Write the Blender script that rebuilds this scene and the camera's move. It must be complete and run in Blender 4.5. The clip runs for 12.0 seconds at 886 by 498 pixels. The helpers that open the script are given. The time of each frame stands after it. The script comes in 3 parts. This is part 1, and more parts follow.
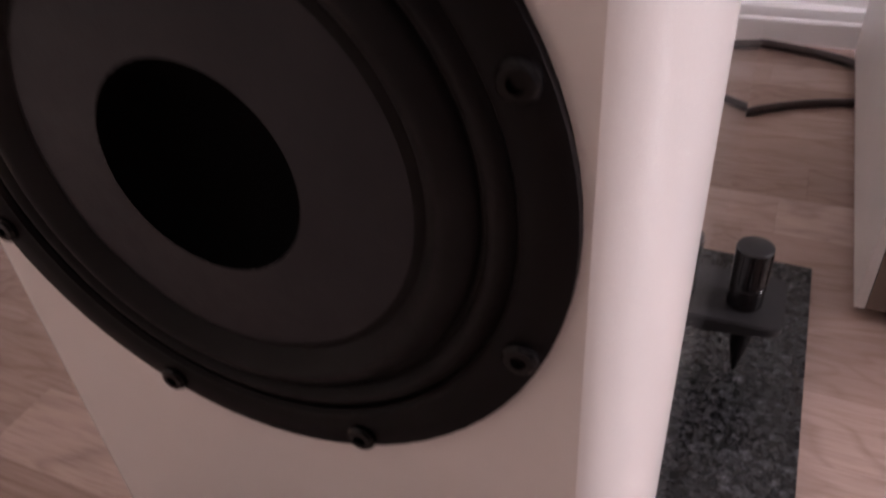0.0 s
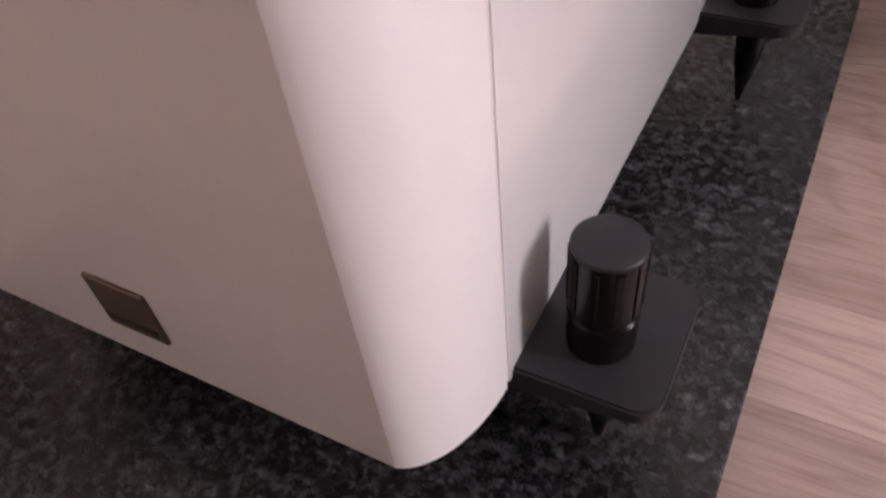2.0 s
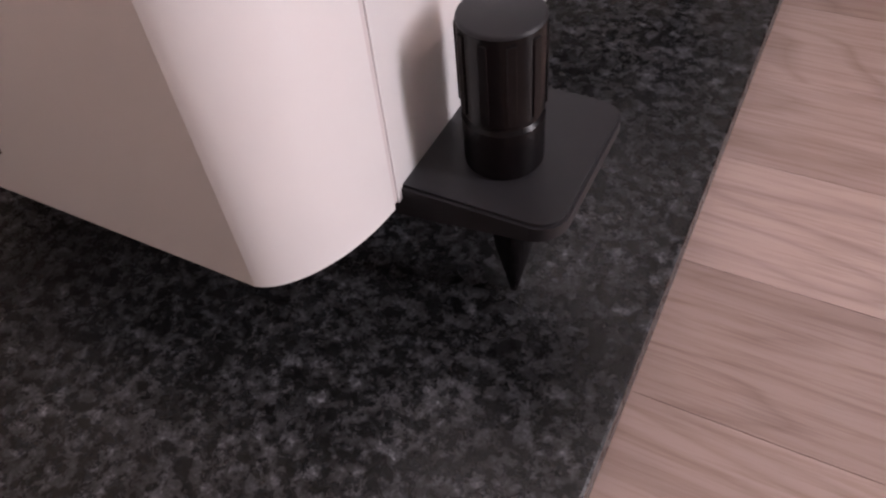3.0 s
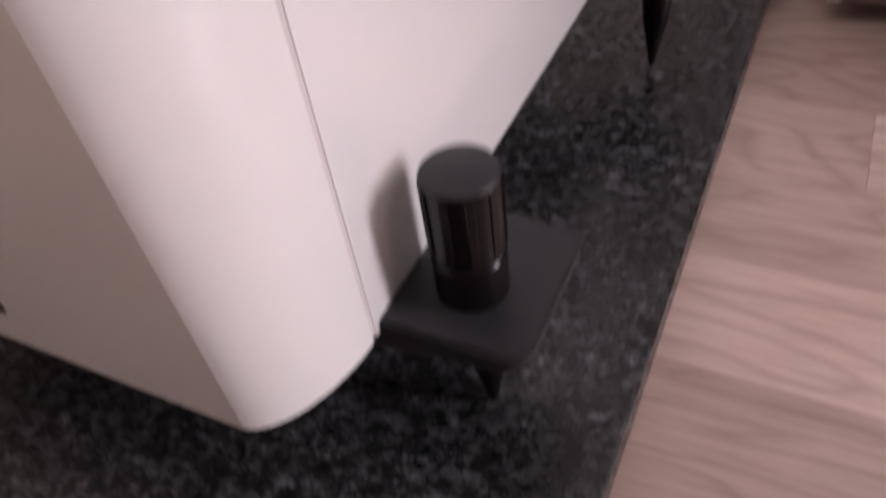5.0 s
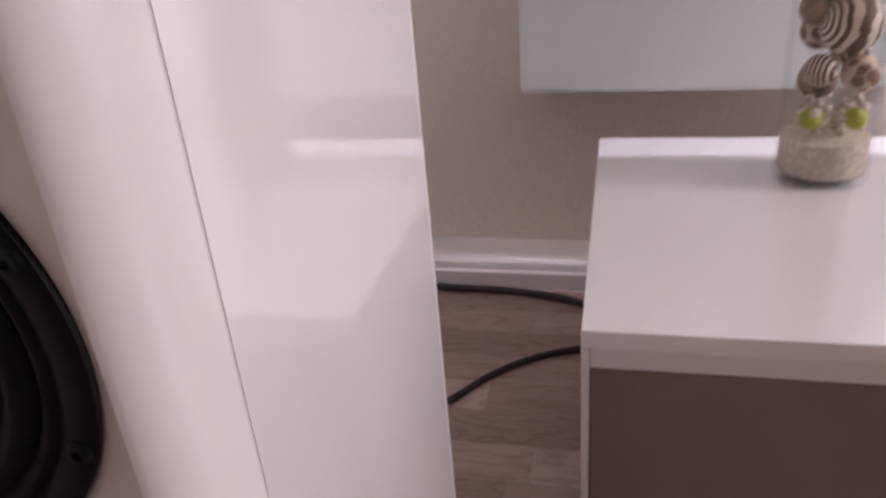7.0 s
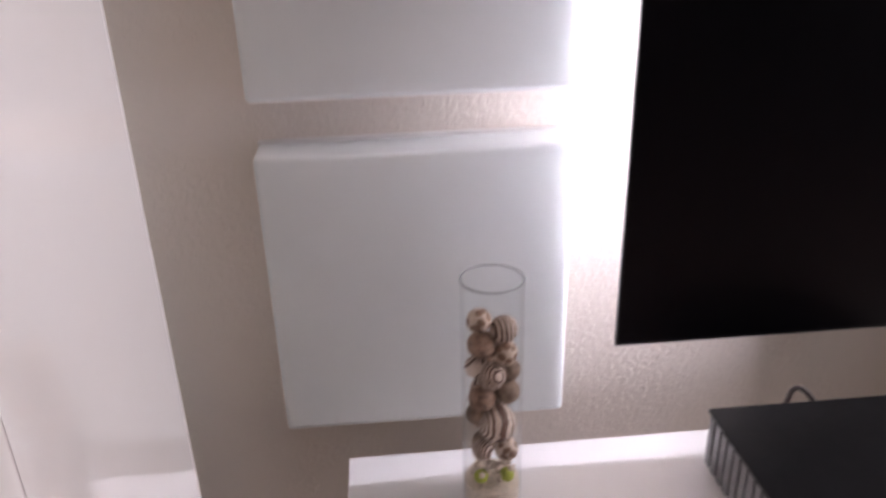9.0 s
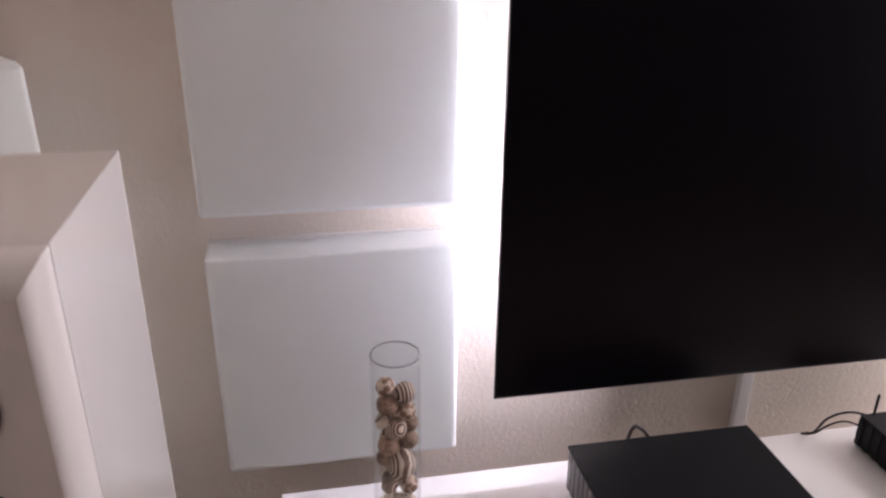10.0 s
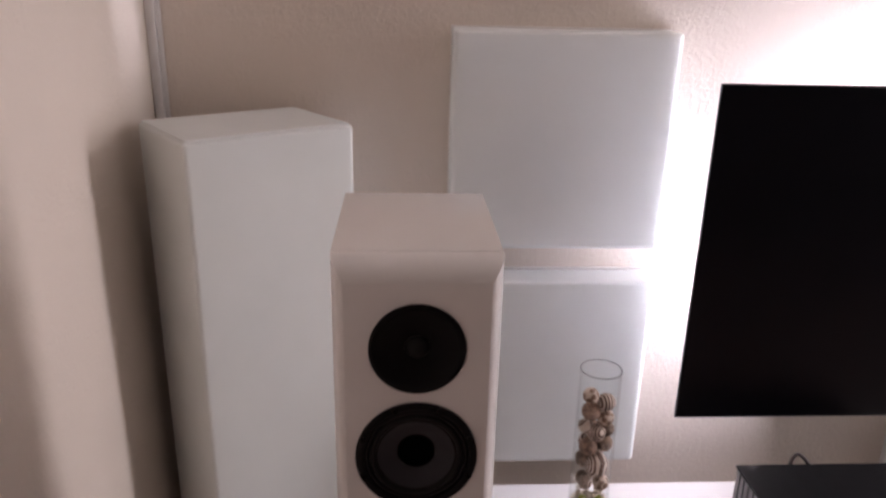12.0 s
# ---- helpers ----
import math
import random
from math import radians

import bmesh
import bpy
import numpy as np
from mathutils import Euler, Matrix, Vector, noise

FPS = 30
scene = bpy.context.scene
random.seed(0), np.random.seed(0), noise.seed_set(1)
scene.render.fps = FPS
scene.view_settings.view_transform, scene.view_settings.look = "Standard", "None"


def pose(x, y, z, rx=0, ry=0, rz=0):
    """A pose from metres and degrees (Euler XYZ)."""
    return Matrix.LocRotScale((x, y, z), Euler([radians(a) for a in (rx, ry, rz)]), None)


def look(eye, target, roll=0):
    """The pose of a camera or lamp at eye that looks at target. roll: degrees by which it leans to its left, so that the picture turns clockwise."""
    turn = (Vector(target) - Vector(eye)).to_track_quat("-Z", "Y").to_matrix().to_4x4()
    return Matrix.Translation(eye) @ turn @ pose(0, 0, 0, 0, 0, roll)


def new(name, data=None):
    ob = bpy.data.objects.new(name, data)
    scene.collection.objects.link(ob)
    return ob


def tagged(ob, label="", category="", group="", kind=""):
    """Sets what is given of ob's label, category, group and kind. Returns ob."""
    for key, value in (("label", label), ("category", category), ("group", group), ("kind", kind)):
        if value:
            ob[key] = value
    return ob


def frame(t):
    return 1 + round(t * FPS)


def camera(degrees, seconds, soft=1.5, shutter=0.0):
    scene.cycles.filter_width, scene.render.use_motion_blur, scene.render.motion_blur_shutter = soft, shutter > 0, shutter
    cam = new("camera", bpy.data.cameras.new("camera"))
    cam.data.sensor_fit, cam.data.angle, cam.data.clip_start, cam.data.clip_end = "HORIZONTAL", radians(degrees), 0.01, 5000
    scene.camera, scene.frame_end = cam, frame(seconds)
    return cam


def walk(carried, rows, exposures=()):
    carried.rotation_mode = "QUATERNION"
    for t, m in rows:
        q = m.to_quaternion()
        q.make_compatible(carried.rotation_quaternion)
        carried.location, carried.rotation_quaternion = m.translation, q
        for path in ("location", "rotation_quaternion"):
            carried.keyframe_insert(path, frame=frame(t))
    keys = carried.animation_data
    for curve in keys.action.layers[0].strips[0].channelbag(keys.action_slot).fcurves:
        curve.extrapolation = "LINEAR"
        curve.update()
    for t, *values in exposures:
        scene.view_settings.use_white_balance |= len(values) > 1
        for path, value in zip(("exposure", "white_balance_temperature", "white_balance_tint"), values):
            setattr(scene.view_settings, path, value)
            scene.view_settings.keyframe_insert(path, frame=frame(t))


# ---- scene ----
cam = camera(60.7, 12.0, soft=2.2, shutter=0.5)
PATH = [
    (0, (0.114, -0.113, 0.400), (-0.588, 1.322, -0.803), -4.7),
    (0.5, (0.124, -0.097, 0.356), (-0.617, 1.230, -0.944), -5.4),
    (0.8, (0.129, -0.095, 0.326), (-0.627, 1.212, -0.989), -6.3),
    (1, (0.134, -0.092, 0.318), (-0.628, 1.192, -1.012), -6.6),
    (1.5, (0.151, -0.076, 0.291), (-0.603, 1.112, -1.129), -7.2),
    (2, (0.163, -0.073, 0.273), (-0.583, 1.069, -1.189), -7.8),
    (2.5, (0.177, -0.071, 0.251), (-0.541, 1.04, -1.25), -7.4),
    (3, (0.19, -0.074, 0.218), (-0.504, 1.035, -1.295), -6.8),
    (4.8, (0.193, -0.065, 0.219), (-0.517, 1.107, -1.237), -8.3),
    (5, (0.196, -0.064, 0.243), (-0.534, 1.139, -1.178), -9.1),
    (5.5, (0.198, -0.061, 0.317), (-0.555, 1.283, -0.959), -8.7),
    (5.8, (0.196, -0.066, 0.386), (-0.533, 1.365, -0.806), -8.4),
    (6, (0.201, -0.075, 0.43), (-0.508, 1.41, -0.707), -8.1),
    (6.2, (0.209, -0.084, 0.466), (-0.481, 1.437, -0.634), -7.8),
    (6.5, (0.213, -0.101, 0.522), (-0.373, 1.526, -0.483), -6.7),
    (7, (0.229, -0.148, 0.605), (-0.215, 1.588, -0.284), -4.9),
    (7.1, (0.229, -0.157, 0.618), (-0.184, 1.598, -0.248), -4.5),
    (7.2, (0.223, -0.163, 0.616), (-0.145, 1.625, -0.201), -4.4),
    (8.8, (0.281, -0.239, 1.092), (0.378, 1.591, 0.29), -2.4),
    (9, (0.298, -0.28, 1.197), (0.445, 1.539, 0.378), -1.6),
    (9.5, (0.306, -0.406, 1.349), (0.555, 1.402, 0.531), -0.1),
    (10, (0.303, -0.541, 1.46), (0.648, 1.264, 0.672), 0.5),
    (10.5, (0.245, -0.658, 1.535), (0.59, 1.199, 0.877), -1.1),
    (11, (0.103, -0.74, 1.548), (0.337, 1.162, 0.978), -1.9),
    (11.5, (0.009, -0.788, 1.548), (0.15, 1.12, 0.965), -0.2),
    (12, (-0.021, -0.833, 1.548), (0.091, 1.047, 0.875), 1.3),
]
walk(cam, [(t, look(eye, target, roll)) for t, eye, target, roll in PATH],
     [(0, 1.38, 6300, 19), (0.5, 1.82, 6300, 19), (1.0, 1.82, 6300, 19), (1.5, 1.62, 6280, 18), (2.5, 1.4, 6250, 17), (5.8, 1.34, 6200, 17), (7.2, 0.86, 6220, 16), (9.0, 0.66, 6240, 14), (10.5, 0.68, 6280, 15), (12, 0.6, 6330, 15)])


# ---- world and lights ----
world = bpy.data.worlds.new("world")
scene.world = world
world.use_nodes = True
world.node_tree.nodes["Background"].inputs[0].default_value = (0.9, 0.82, 0.78, 1)
world.node_tree.nodes["Background"].inputs[1].default_value = 0.02


def area_lamp(name, place, target, size, watts, colour):
    data = bpy.data.lights.new(name, "AREA")
    data.shape, data.size, data.size_y, data.energy, data.color = "RECTANGLE", size[0], size[1], watts, colour
    ob = new(name, data)
    ob.matrix_world = look(place, target)
    return ob


# Place of an unseen ceiling lamp, added for weak warm light from above.
LAMP_AT = (2.2, 0.10, 2.36)
# Opening in the unseen right wall, added to carry the side light.
WIN_Y0, WIN_Y1, WIN_Z0, WIN_Z1 = 0.30, 0.92, 0.45, 2.30
area_lamp("added_top_light", LAMP_AT, (LAMP_AT[0], LAMP_AT[1], 0), (0.36, 0.36), 2.2, (1.0, 0.84, 0.77))
# Added area lamp that supplies the light from the right.
area_lamp("added_side_light", (3.14, (WIN_Y0 + WIN_Y1) / 2, (WIN_Z0 + WIN_Z1) / 2), (0, (WIN_Y0 + WIN_Y1) / 2, (WIN_Z0 + WIN_Z1) / 2), (0.52, 1.75), 32, (1.0, 0.93, 0.93))


# ---- materials ----
def material(name, colour, rough=0.5, metal=0.0, coat=0.0, spec=0.5):
    m = bpy.data.materials.new(name)
    m.use_nodes = True
    b = m.node_tree.nodes["Principled BSDF"]
    b.inputs["Base Color"].default_value = (*colour, 1)
    b.inputs["Roughness"].default_value = rough
    b.inputs["Metallic"].default_value = metal
    b.inputs["Coat Weight"].default_value = coat
    b.inputs["Coat Roughness"].default_value = 0.04
    b.inputs["Specular IOR Level"].default_value = spec
    return m


def nodes_of(m):
    t = m.node_tree
    return t, t.nodes["Principled BSDF"]


def coords(t, scale=(1, 1, 1), turn=(0, 0, 0)):
    c = t.nodes.new("ShaderNodeTexCoord")
    p = t.nodes.new("ShaderNodeMapping")
    p.inputs["Scale"].default_value = scale
    p.inputs["Rotation"].default_value = turn
    t.links.new(c.outputs["Object"], p.inputs["Vector"])
    return p.outputs["Vector"]


def noise_node(t, vec, scale, detail=4, rough=0.55, distort=0.0):
    n = t.nodes.new("ShaderNodeTexNoise")
    n.inputs["Scale"].default_value = scale
    n.inputs["Detail"].default_value = detail
    n.inputs["Roughness"].default_value = rough
    n.inputs["Distortion"].default_value = distort
    t.links.new(vec, n.inputs["Vector"])
    return n.outputs["Fac"]


def ramp(t, fac, stops):
    r = t.nodes.new("ShaderNodeValToRGB")
    while len(r.color_ramp.elements) < len(stops):
        r.color_ramp.elements.new(0.5)
    for e, (p, c) in zip(r.color_ramp.elements, stops):
        e.position, e.color = p, (*c, 1)
    t.links.new(fac, r.inputs["Fac"])
    return r.outputs["Color"]


def mix(t, kind, fac, a, b):
    n = t.nodes.new("ShaderNodeMix")
    n.data_type, n.blend_type = "RGBA", kind
    if isinstance(fac, float):
        n.inputs[0].default_value = fac
    else:
        t.links.new(fac, n.inputs[0])
    for v, i in ((a, 6), (b, 7)):
        if isinstance(v, tuple):
            n.inputs[i].default_value = (*v, 1)
        else:
            t.links.new(v, n.inputs[i])
    return n.outputs[2]


def bump(t, b, height, strength, distance):
    n = t.nodes.new("ShaderNodeBump")
    n.inputs["Strength"].default_value = strength
    n.inputs["Distance"].default_value = distance
    t.links.new(height, n.inputs["Height"])
    t.links.new(n.outputs["Normal"], b.inputs["Normal"])


def subtle(name, colour, rough, scale=6.0, spread=0.06, bump_scale=0, bump_depth=0.0, **kw):
    """A paint, lacquer or plastic with faint cloudy changes in tone and gloss and a fine relief."""
    m = material(name, colour, rough, **kw)
    t, b = nodes_of(m)
    v = coords(t)
    f = noise_node(t, v, scale, 5)
    lo = tuple(c * (1 - spread) for c in colour)
    hi = tuple(min(1, c * (1 + spread * 0.6)) for c in colour)
    t.links.new(ramp(t, f, [(0.3, lo), (0.7, hi)]), b.inputs["Base Color"])
    g = t.nodes.new("ShaderNodeMapRange")
    g.inputs["To Min"].default_value, g.inputs["To Max"].default_value = rough * 0.85, rough * 1.2
    t.links.new(noise_node(t, v, scale * 5, 3), g.inputs["Value"])
    t.links.new(g.outputs["Result"], b.inputs["Roughness"])
    if bump_scale:
        bump(t, b, noise_node(t, v, bump_scale, 3), 1.0, bump_depth)
    return m


M = {}
M["lacquer"] = subtle("white_gloss_lacquer", (0.80, 0.78, 0.775), 0.02, 3, 0.015, coat=1.0, spec=0.62)
M["baffle"] = subtle("white_satin_lacquer", (0.78, 0.755, 0.745), 0.21, 4, 0.02, 900, 0.00002)
M["seam"] = material("seam_gap", (0.60, 0.55, 0.545), 0.6)
M["black_satin"] = subtle("black_satin_metal", (0.020, 0.0195, 0.022), 0.42, 12, 0.2, 1500, 0.00003, spec=0.32)
M["black_gloss"] = subtle("black_polished_metal", (0.006, 0.005, 0.0055), 0.24, 12, 0.2, spec=0.2)
M["rubber"] = subtle("black_rubber", (0.008, 0.0065, 0.007), 0.6, 20, 0.2, 600, 0.0001, spec=0.2)
M["cone"] = subtle("dark_cone_paper", (0.028, 0.0265, 0.031), 0.62, 30, 0.15, 800, 0.0001, spec=0.25)
M["frame_black"] = subtle("black_driver_frame", (0.0045, 0.0035, 0.004), 0.5, 20, 0.2, spec=0.14)
M["deep_black"] = subtle("dust_cap_black", (0.0012, 0.001, 0.0012), 0.85, 20, 0.2, spec=0.05)
M["badge"] = subtle("bronze_badge", (0.16, 0.115, 0.085), 0.38, 40, 0.15, metal=0.6)
M["badge_bar"] = material("badge_mark", (0.05, 0.038, 0.03), 0.45, 0.4)
M["lowboard_white"] = subtle("white_gloss_board", (0.83, 0.81, 0.805), 0.08, 4, 0.015, coat=0.6)
M["lowboard_edge"] = subtle("white_board_edge", (0.74, 0.71, 0.70), 0.3, 8, 0.03)
M["lowboard_front"] = subtle("taupe_front", (0.20, 0.150, 0.125), 0.25, 2, 0.015)
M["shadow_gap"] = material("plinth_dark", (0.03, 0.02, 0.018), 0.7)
M["skirting"] = subtle("white_skirting", (0.78, 0.75, 0.72), 0.4, 9, 0.05)
M["plastic_white"] = subtle("white_duct_plastic", (0.78, 0.76, 0.75), 0.35, 9, 0.04)
M["cable"] = subtle("dark_cable", (0.035, 0.022, 0.022), 0.45, 40, 0.2)
M["screen"] = material("screen_glass", (0.003, 0.0026, 0.0044), 0.28, spec=0.15)
M["tv_frame"] = subtle("tv_black_trim", (0.008, 0.008, 0.009), 0.35, 20, 0.2)
M["amp_top"] = subtle("black_textured_steel", (0.010, 0.010, 0.012), 0.45, 30, 0.2, 1400, 0.00006, spec=0.16)
M["amp_fin"] = subtle("grey_brushed_fin", (0.24, 0.235, 0.245), 0.4, 30, 0.1, metal=0.4)
M["ceiling"] = subtle("ceiling_paint", (0.82, 0.80, 0.77), 0.8, 3, 0.03, 220, 0.0006)
M["lampshade"] = material("lamp_glass", (0.85, 0.82, 0.78), 0.4)


def fabric(name, colour, soft):
    """Stretched cloth over light wadding that lets some light through."""
    m = material(name, colour, 0.9, spec=0.2)
    t, b = nodes_of(m)
    v = coords(t)
    f = noise_node(t, v, 5, 5)
    t.links.new(ramp(t, f, [(0.3, tuple(c * 0.955 for c in colour)), (0.7, colour)]), b.inputs["Base Color"])
    w1 = t.nodes.new("ShaderNodeTexWave")
    w1.bands_direction = "X"
    w1.inputs["Scale"].default_value = 420
    t.links.new(v, w1.inputs["Vector"])
    w2 = t.nodes.new("ShaderNodeTexWave")
    w2.bands_direction = "Z"
    w2.inputs["Scale"].default_value = 420
    t.links.new(v, w2.inputs["Vector"])
    h = mix(t, "ADD", 1.0, w1.outputs["Color"], w2.outputs["Color"])
    bump(t, b, mix(t, "ADD", 0.5, h, noise_node(t, v, 14, 3)), 0.25, 0.0006)
    b.inputs["Sheen Weight"].default_value = 0.15
    b.inputs["Subsurface Weight"].default_value = soft
    b.inputs["Subsurface Radius"].default_value = (1.0, 1.0, 1.0)
    b.inputs["Subsurface Scale"].default_value = 0.05
    return m


M["fabric"] = fabric("white_absorber_fabric", (0.785, 0.81, 0.80), 0.7)
M["fabric_trap"] = fabric("white_trap_fabric", (0.775, 0.80, 0.78), 0.4)


def plaster(name, colour):
    """Painted wallpaper with a coarse woodchip relief."""
    m = material(name, colour, 0.75, spec=0.3)
    t, b = nodes_of(m)
    v = coords(t)
    f = noise_node(t, v, 1.7, 4)
    t.links.new(ramp(t, f, [(0.3, tuple(c * 0.94 for c in colour)), (0.7, colour)]), b.inputs["Base Color"])
    chips = noise_node(t, v, 75, 4, 0.6, 0.6)
    bump(t, b, ramp(t, chips, [(0.42, (0, 0, 0)), (0.68, (1, 1, 1))]), 0.5, 0.0014)
    return m


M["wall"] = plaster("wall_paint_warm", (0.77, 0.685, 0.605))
# Dark tone for the unseen walls, so that less light bounces back.
M["wall_far"] = plaster("wall_paint_low_bounce", (0.14, 0.115, 0.10))


def noise_colour(t, vec, scale):
    n = t.nodes.new("ShaderNodeTexNoise")
    n.inputs["Scale"].default_value = scale
    t.links.new(vec, n.inputs["Vector"])
    return n.outputs["Color"]


def stone():
    """A dark grey mottled slab with paler flecks and a low polish."""
    m = material("dark_mottled_slab", (0.05, 0.05, 0.052), 0.35, spec=0.5)
    t, b = nodes_of(m)
    v = coords(t)
    big = noise_node(t, v, 14, 6, 0.62)
    fine = noise_node(t, v, 190, 8, 0.74, 0.2)

    def grains(scale):
        cell = t.nodes.new("ShaderNodeTexVoronoi")
        cell.inputs["Scale"].default_value = scale
        warp = mix(t, "ADD", 0.002, v, noise_colour(t, v, 300))
        t.links.new(warp, cell.inputs["Vector"])
        split = t.nodes.new("ShaderNodeSeparateColor")
        t.links.new(cell.outputs["Color"], split.inputs[0])
        return split.outputs[0]

    base = ramp(t, fine, [(0.34, (0.005, 0.005, 0.0054)), (0.47, (0.014, 0.0142, 0.0152)), (0.57, (0.038, 0.0385, 0.0415)), (0.70, (0.12, 0.123, 0.132))])
    shade = ramp(t, big, [(0.32, (0.45, 0.45, 0.46)), (0.66, (1.25, 1.25, 1.27))])
    coarse = ramp(t, grains(300), [(0.1, (0.62, 0.62, 0.62)), (0.6, (1.0, 1.0, 1.0)), (0.95, (1.75, 1.75, 1.78))])
    small = ramp(t, grains(800), [(0.1, (0.55, 0.55, 0.55)), (0.95, (1.5, 1.5, 1.5))])
    tone = mix(t, "MULTIPLY", 1.0, mix(t, "MULTIPLY", 1.0, base, shade), mix(t, "MULTIPLY", 1.0, coarse, small))
    t.links.new(tone, b.inputs["Base Color"])
    g = t.nodes.new("ShaderNodeMapRange")
    g.inputs["To Min"].default_value, g.inputs["To Max"].default_value = 0.17, 0.38
    t.links.new(fine, g.inputs["Value"])
    t.links.new(g.outputs["Result"], b.inputs["Roughness"])
    bump(t, b, fine, 0.35, 0.0004)
    return m


M["stone"] = stone()


def oak():
    """Oak strips: grain along x, each strip its own tone."""
    m = material("oak_strip", (0.4, 0.28, 0.2), 0.26, spec=0.6)
    t, b = nodes_of(m)
    info = t.nodes.new("ShaderNodeObjectInfo")
    island = t.nodes.new("ShaderNodeNewGeometry")
    add = t.nodes.new("ShaderNodeMath")
    add.operation = "ADD"
    t.links.new(info.outputs["Random"], add.inputs[0])
    t.links.new(island.outputs["Random Per Island"], add.inputs[1])
    fr = t.nodes.new("ShaderNodeMath")
    fr.operation = "FRACT"
    t.links.new(add.outputs[0], fr.inputs[0])
    rnd = fr.outputs[0]
    geo = t.nodes.new("ShaderNodeNewGeometry")
    shift = t.nodes.new("ShaderNodeVectorMath")
    shift.operation = "MULTIPLY_ADD"
    comb = t.nodes.new("ShaderNodeCombineXYZ")
    for k in range(3):
        t.links.new(rnd, comb.inputs[k])
    shift.inputs[1].default_value = (7.3, 3.1, 5.7)
    t.links.new(comb.outputs[0], shift.inputs[0])
    t.links.new(geo.outputs["Position"], shift.inputs[2])

    def stretched(sx, sy):
        p = t.nodes.new("ShaderNodeMapping")
        p.inputs["Scale"].default_value = (sx, sy, 1)
        t.links.new(shift.outputs[0], p.inputs["Vector"])
        return p.outputs[0]

    cathedral = noise_node(t, stretched(4, 15), 1.0, 2, 0.45, 0.6)
    w = t.nodes.new("ShaderNodeMath")
    w.operation = "MULTIPLY"
    w.inputs[1].default_value = 11.0
    t.links.new(cathedral, w.inputs[0])
    ring = t.nodes.new("ShaderNodeMath")
    ring.operation = "FRACT"
    t.links.new(w.outputs[0], ring.inputs[0])
    lines = ramp(t, ring.outputs[0], [(0.0, (0.62, 0.58, 0.56)), (0.2, (0.96, 0.95, 0.94)), (0.7, (1, 1, 1)), (1.0, (0.70, 0.66, 0.64))])
    pores = noise_node(t, stretched(26, 520), 1.0, 5, 0.65)
    pore_c = ramp(t, pores, [(0.36, (0.78, 0.75, 0.73)), (0.55, (1, 1, 1))])
    tone = ramp(t, rnd, [(0.0, (0.40, 0.292, 0.258)), (0.35, (0.475, 0.352, 0.315)), (0.7, (0.54, 0.41, 0.37)), (1.0, (0.63, 0.495, 0.455))])
    wide = ramp(t, noise_node(t, stretched(3, 9), 1.0, 4), [(0.3, (0.86, 0.84, 0.83)), (0.7, (1.06, 1.05, 1.05))])
    c = mix(t, "MULTIPLY", 0.55, tone, lines)
    c = mix(t, "MULTIPLY", 0.8, c, pore_c)
    c = mix(t, "MULTIPLY", 1.0, c, wide)
    t.links.new(c, b.inputs["Base Color"])
    bump(t, b, pores, 0.25, 0.0003)
    return m


M["oak"] = oak()
M["oak_joint"] = material("oak_joint_dark", (0.2, 0.14, 0.115), 0.7)


def glass():
    """Thin clear glass: light passes straight through, and the surface mirrors more at a slant."""
    m = bpy.data.materials.new("clear_glass")
    m.use_nodes = True
    t = m.node_tree
    t.nodes.remove(t.nodes["Principled BSDF"])
    clear = t.nodes.new("ShaderNodeBsdfTransparent")
    clear.inputs["Color"].default_value = (0.985, 0.99, 0.99, 1)
    shine = t.nodes.new("ShaderNodeBsdfGlossy")
    shine.inputs["Roughness"].default_value = 0.0
    facing = t.nodes.new("ShaderNodeLayerWeight")
    facing.inputs["Blend"].default_value = 0.5
    steep = t.nodes.new("ShaderNodeMath")
    steep.operation = "POWER"
    steep.inputs[1].default_value = 4.0
    t.links.new(facing.outputs["Facing"], steep.inputs[0])
    slant = t.nodes.new("ShaderNodeMapRange")
    slant.inputs["To Min"].default_value, slant.inputs["To Max"].default_value = 0.012, 0.45
    t.links.new(steep.outputs[0], slant.inputs["Value"])
    both = t.nodes.new("ShaderNodeMixShader")
    t.links.new(slant.outputs[0], both.inputs[0])
    t.links.new(clear.outputs[0], both.inputs[1])
    t.links.new(shine.outputs[0], both.inputs[2])
    t.links.new(both.outputs[0], t.nodes["Material Output"].inputs["Surface"])
    return m


M["glass"] = glass()
M["glass_rim"] = material("ground_glass_rim", (0.30, 0.32, 0.32), 0.12, spec=0.6)


def glowing(name, colour, strength):
    m = bpy.data.materials.new(name)
    m.use_nodes = True
    b = m.node_tree.nodes["Principled BSDF"]
    b.inputs["Base Color"].default_value = (0.8, 0.8, 0.8, 1)
    b.inputs["Emission Color"].default_value = (*colour, 1)
    b.inputs["Emission Strength"].default_value = strength
    return m


M["led"] = glowing("led_strip_glow", (0.93, 0.885, 1.0), 375)


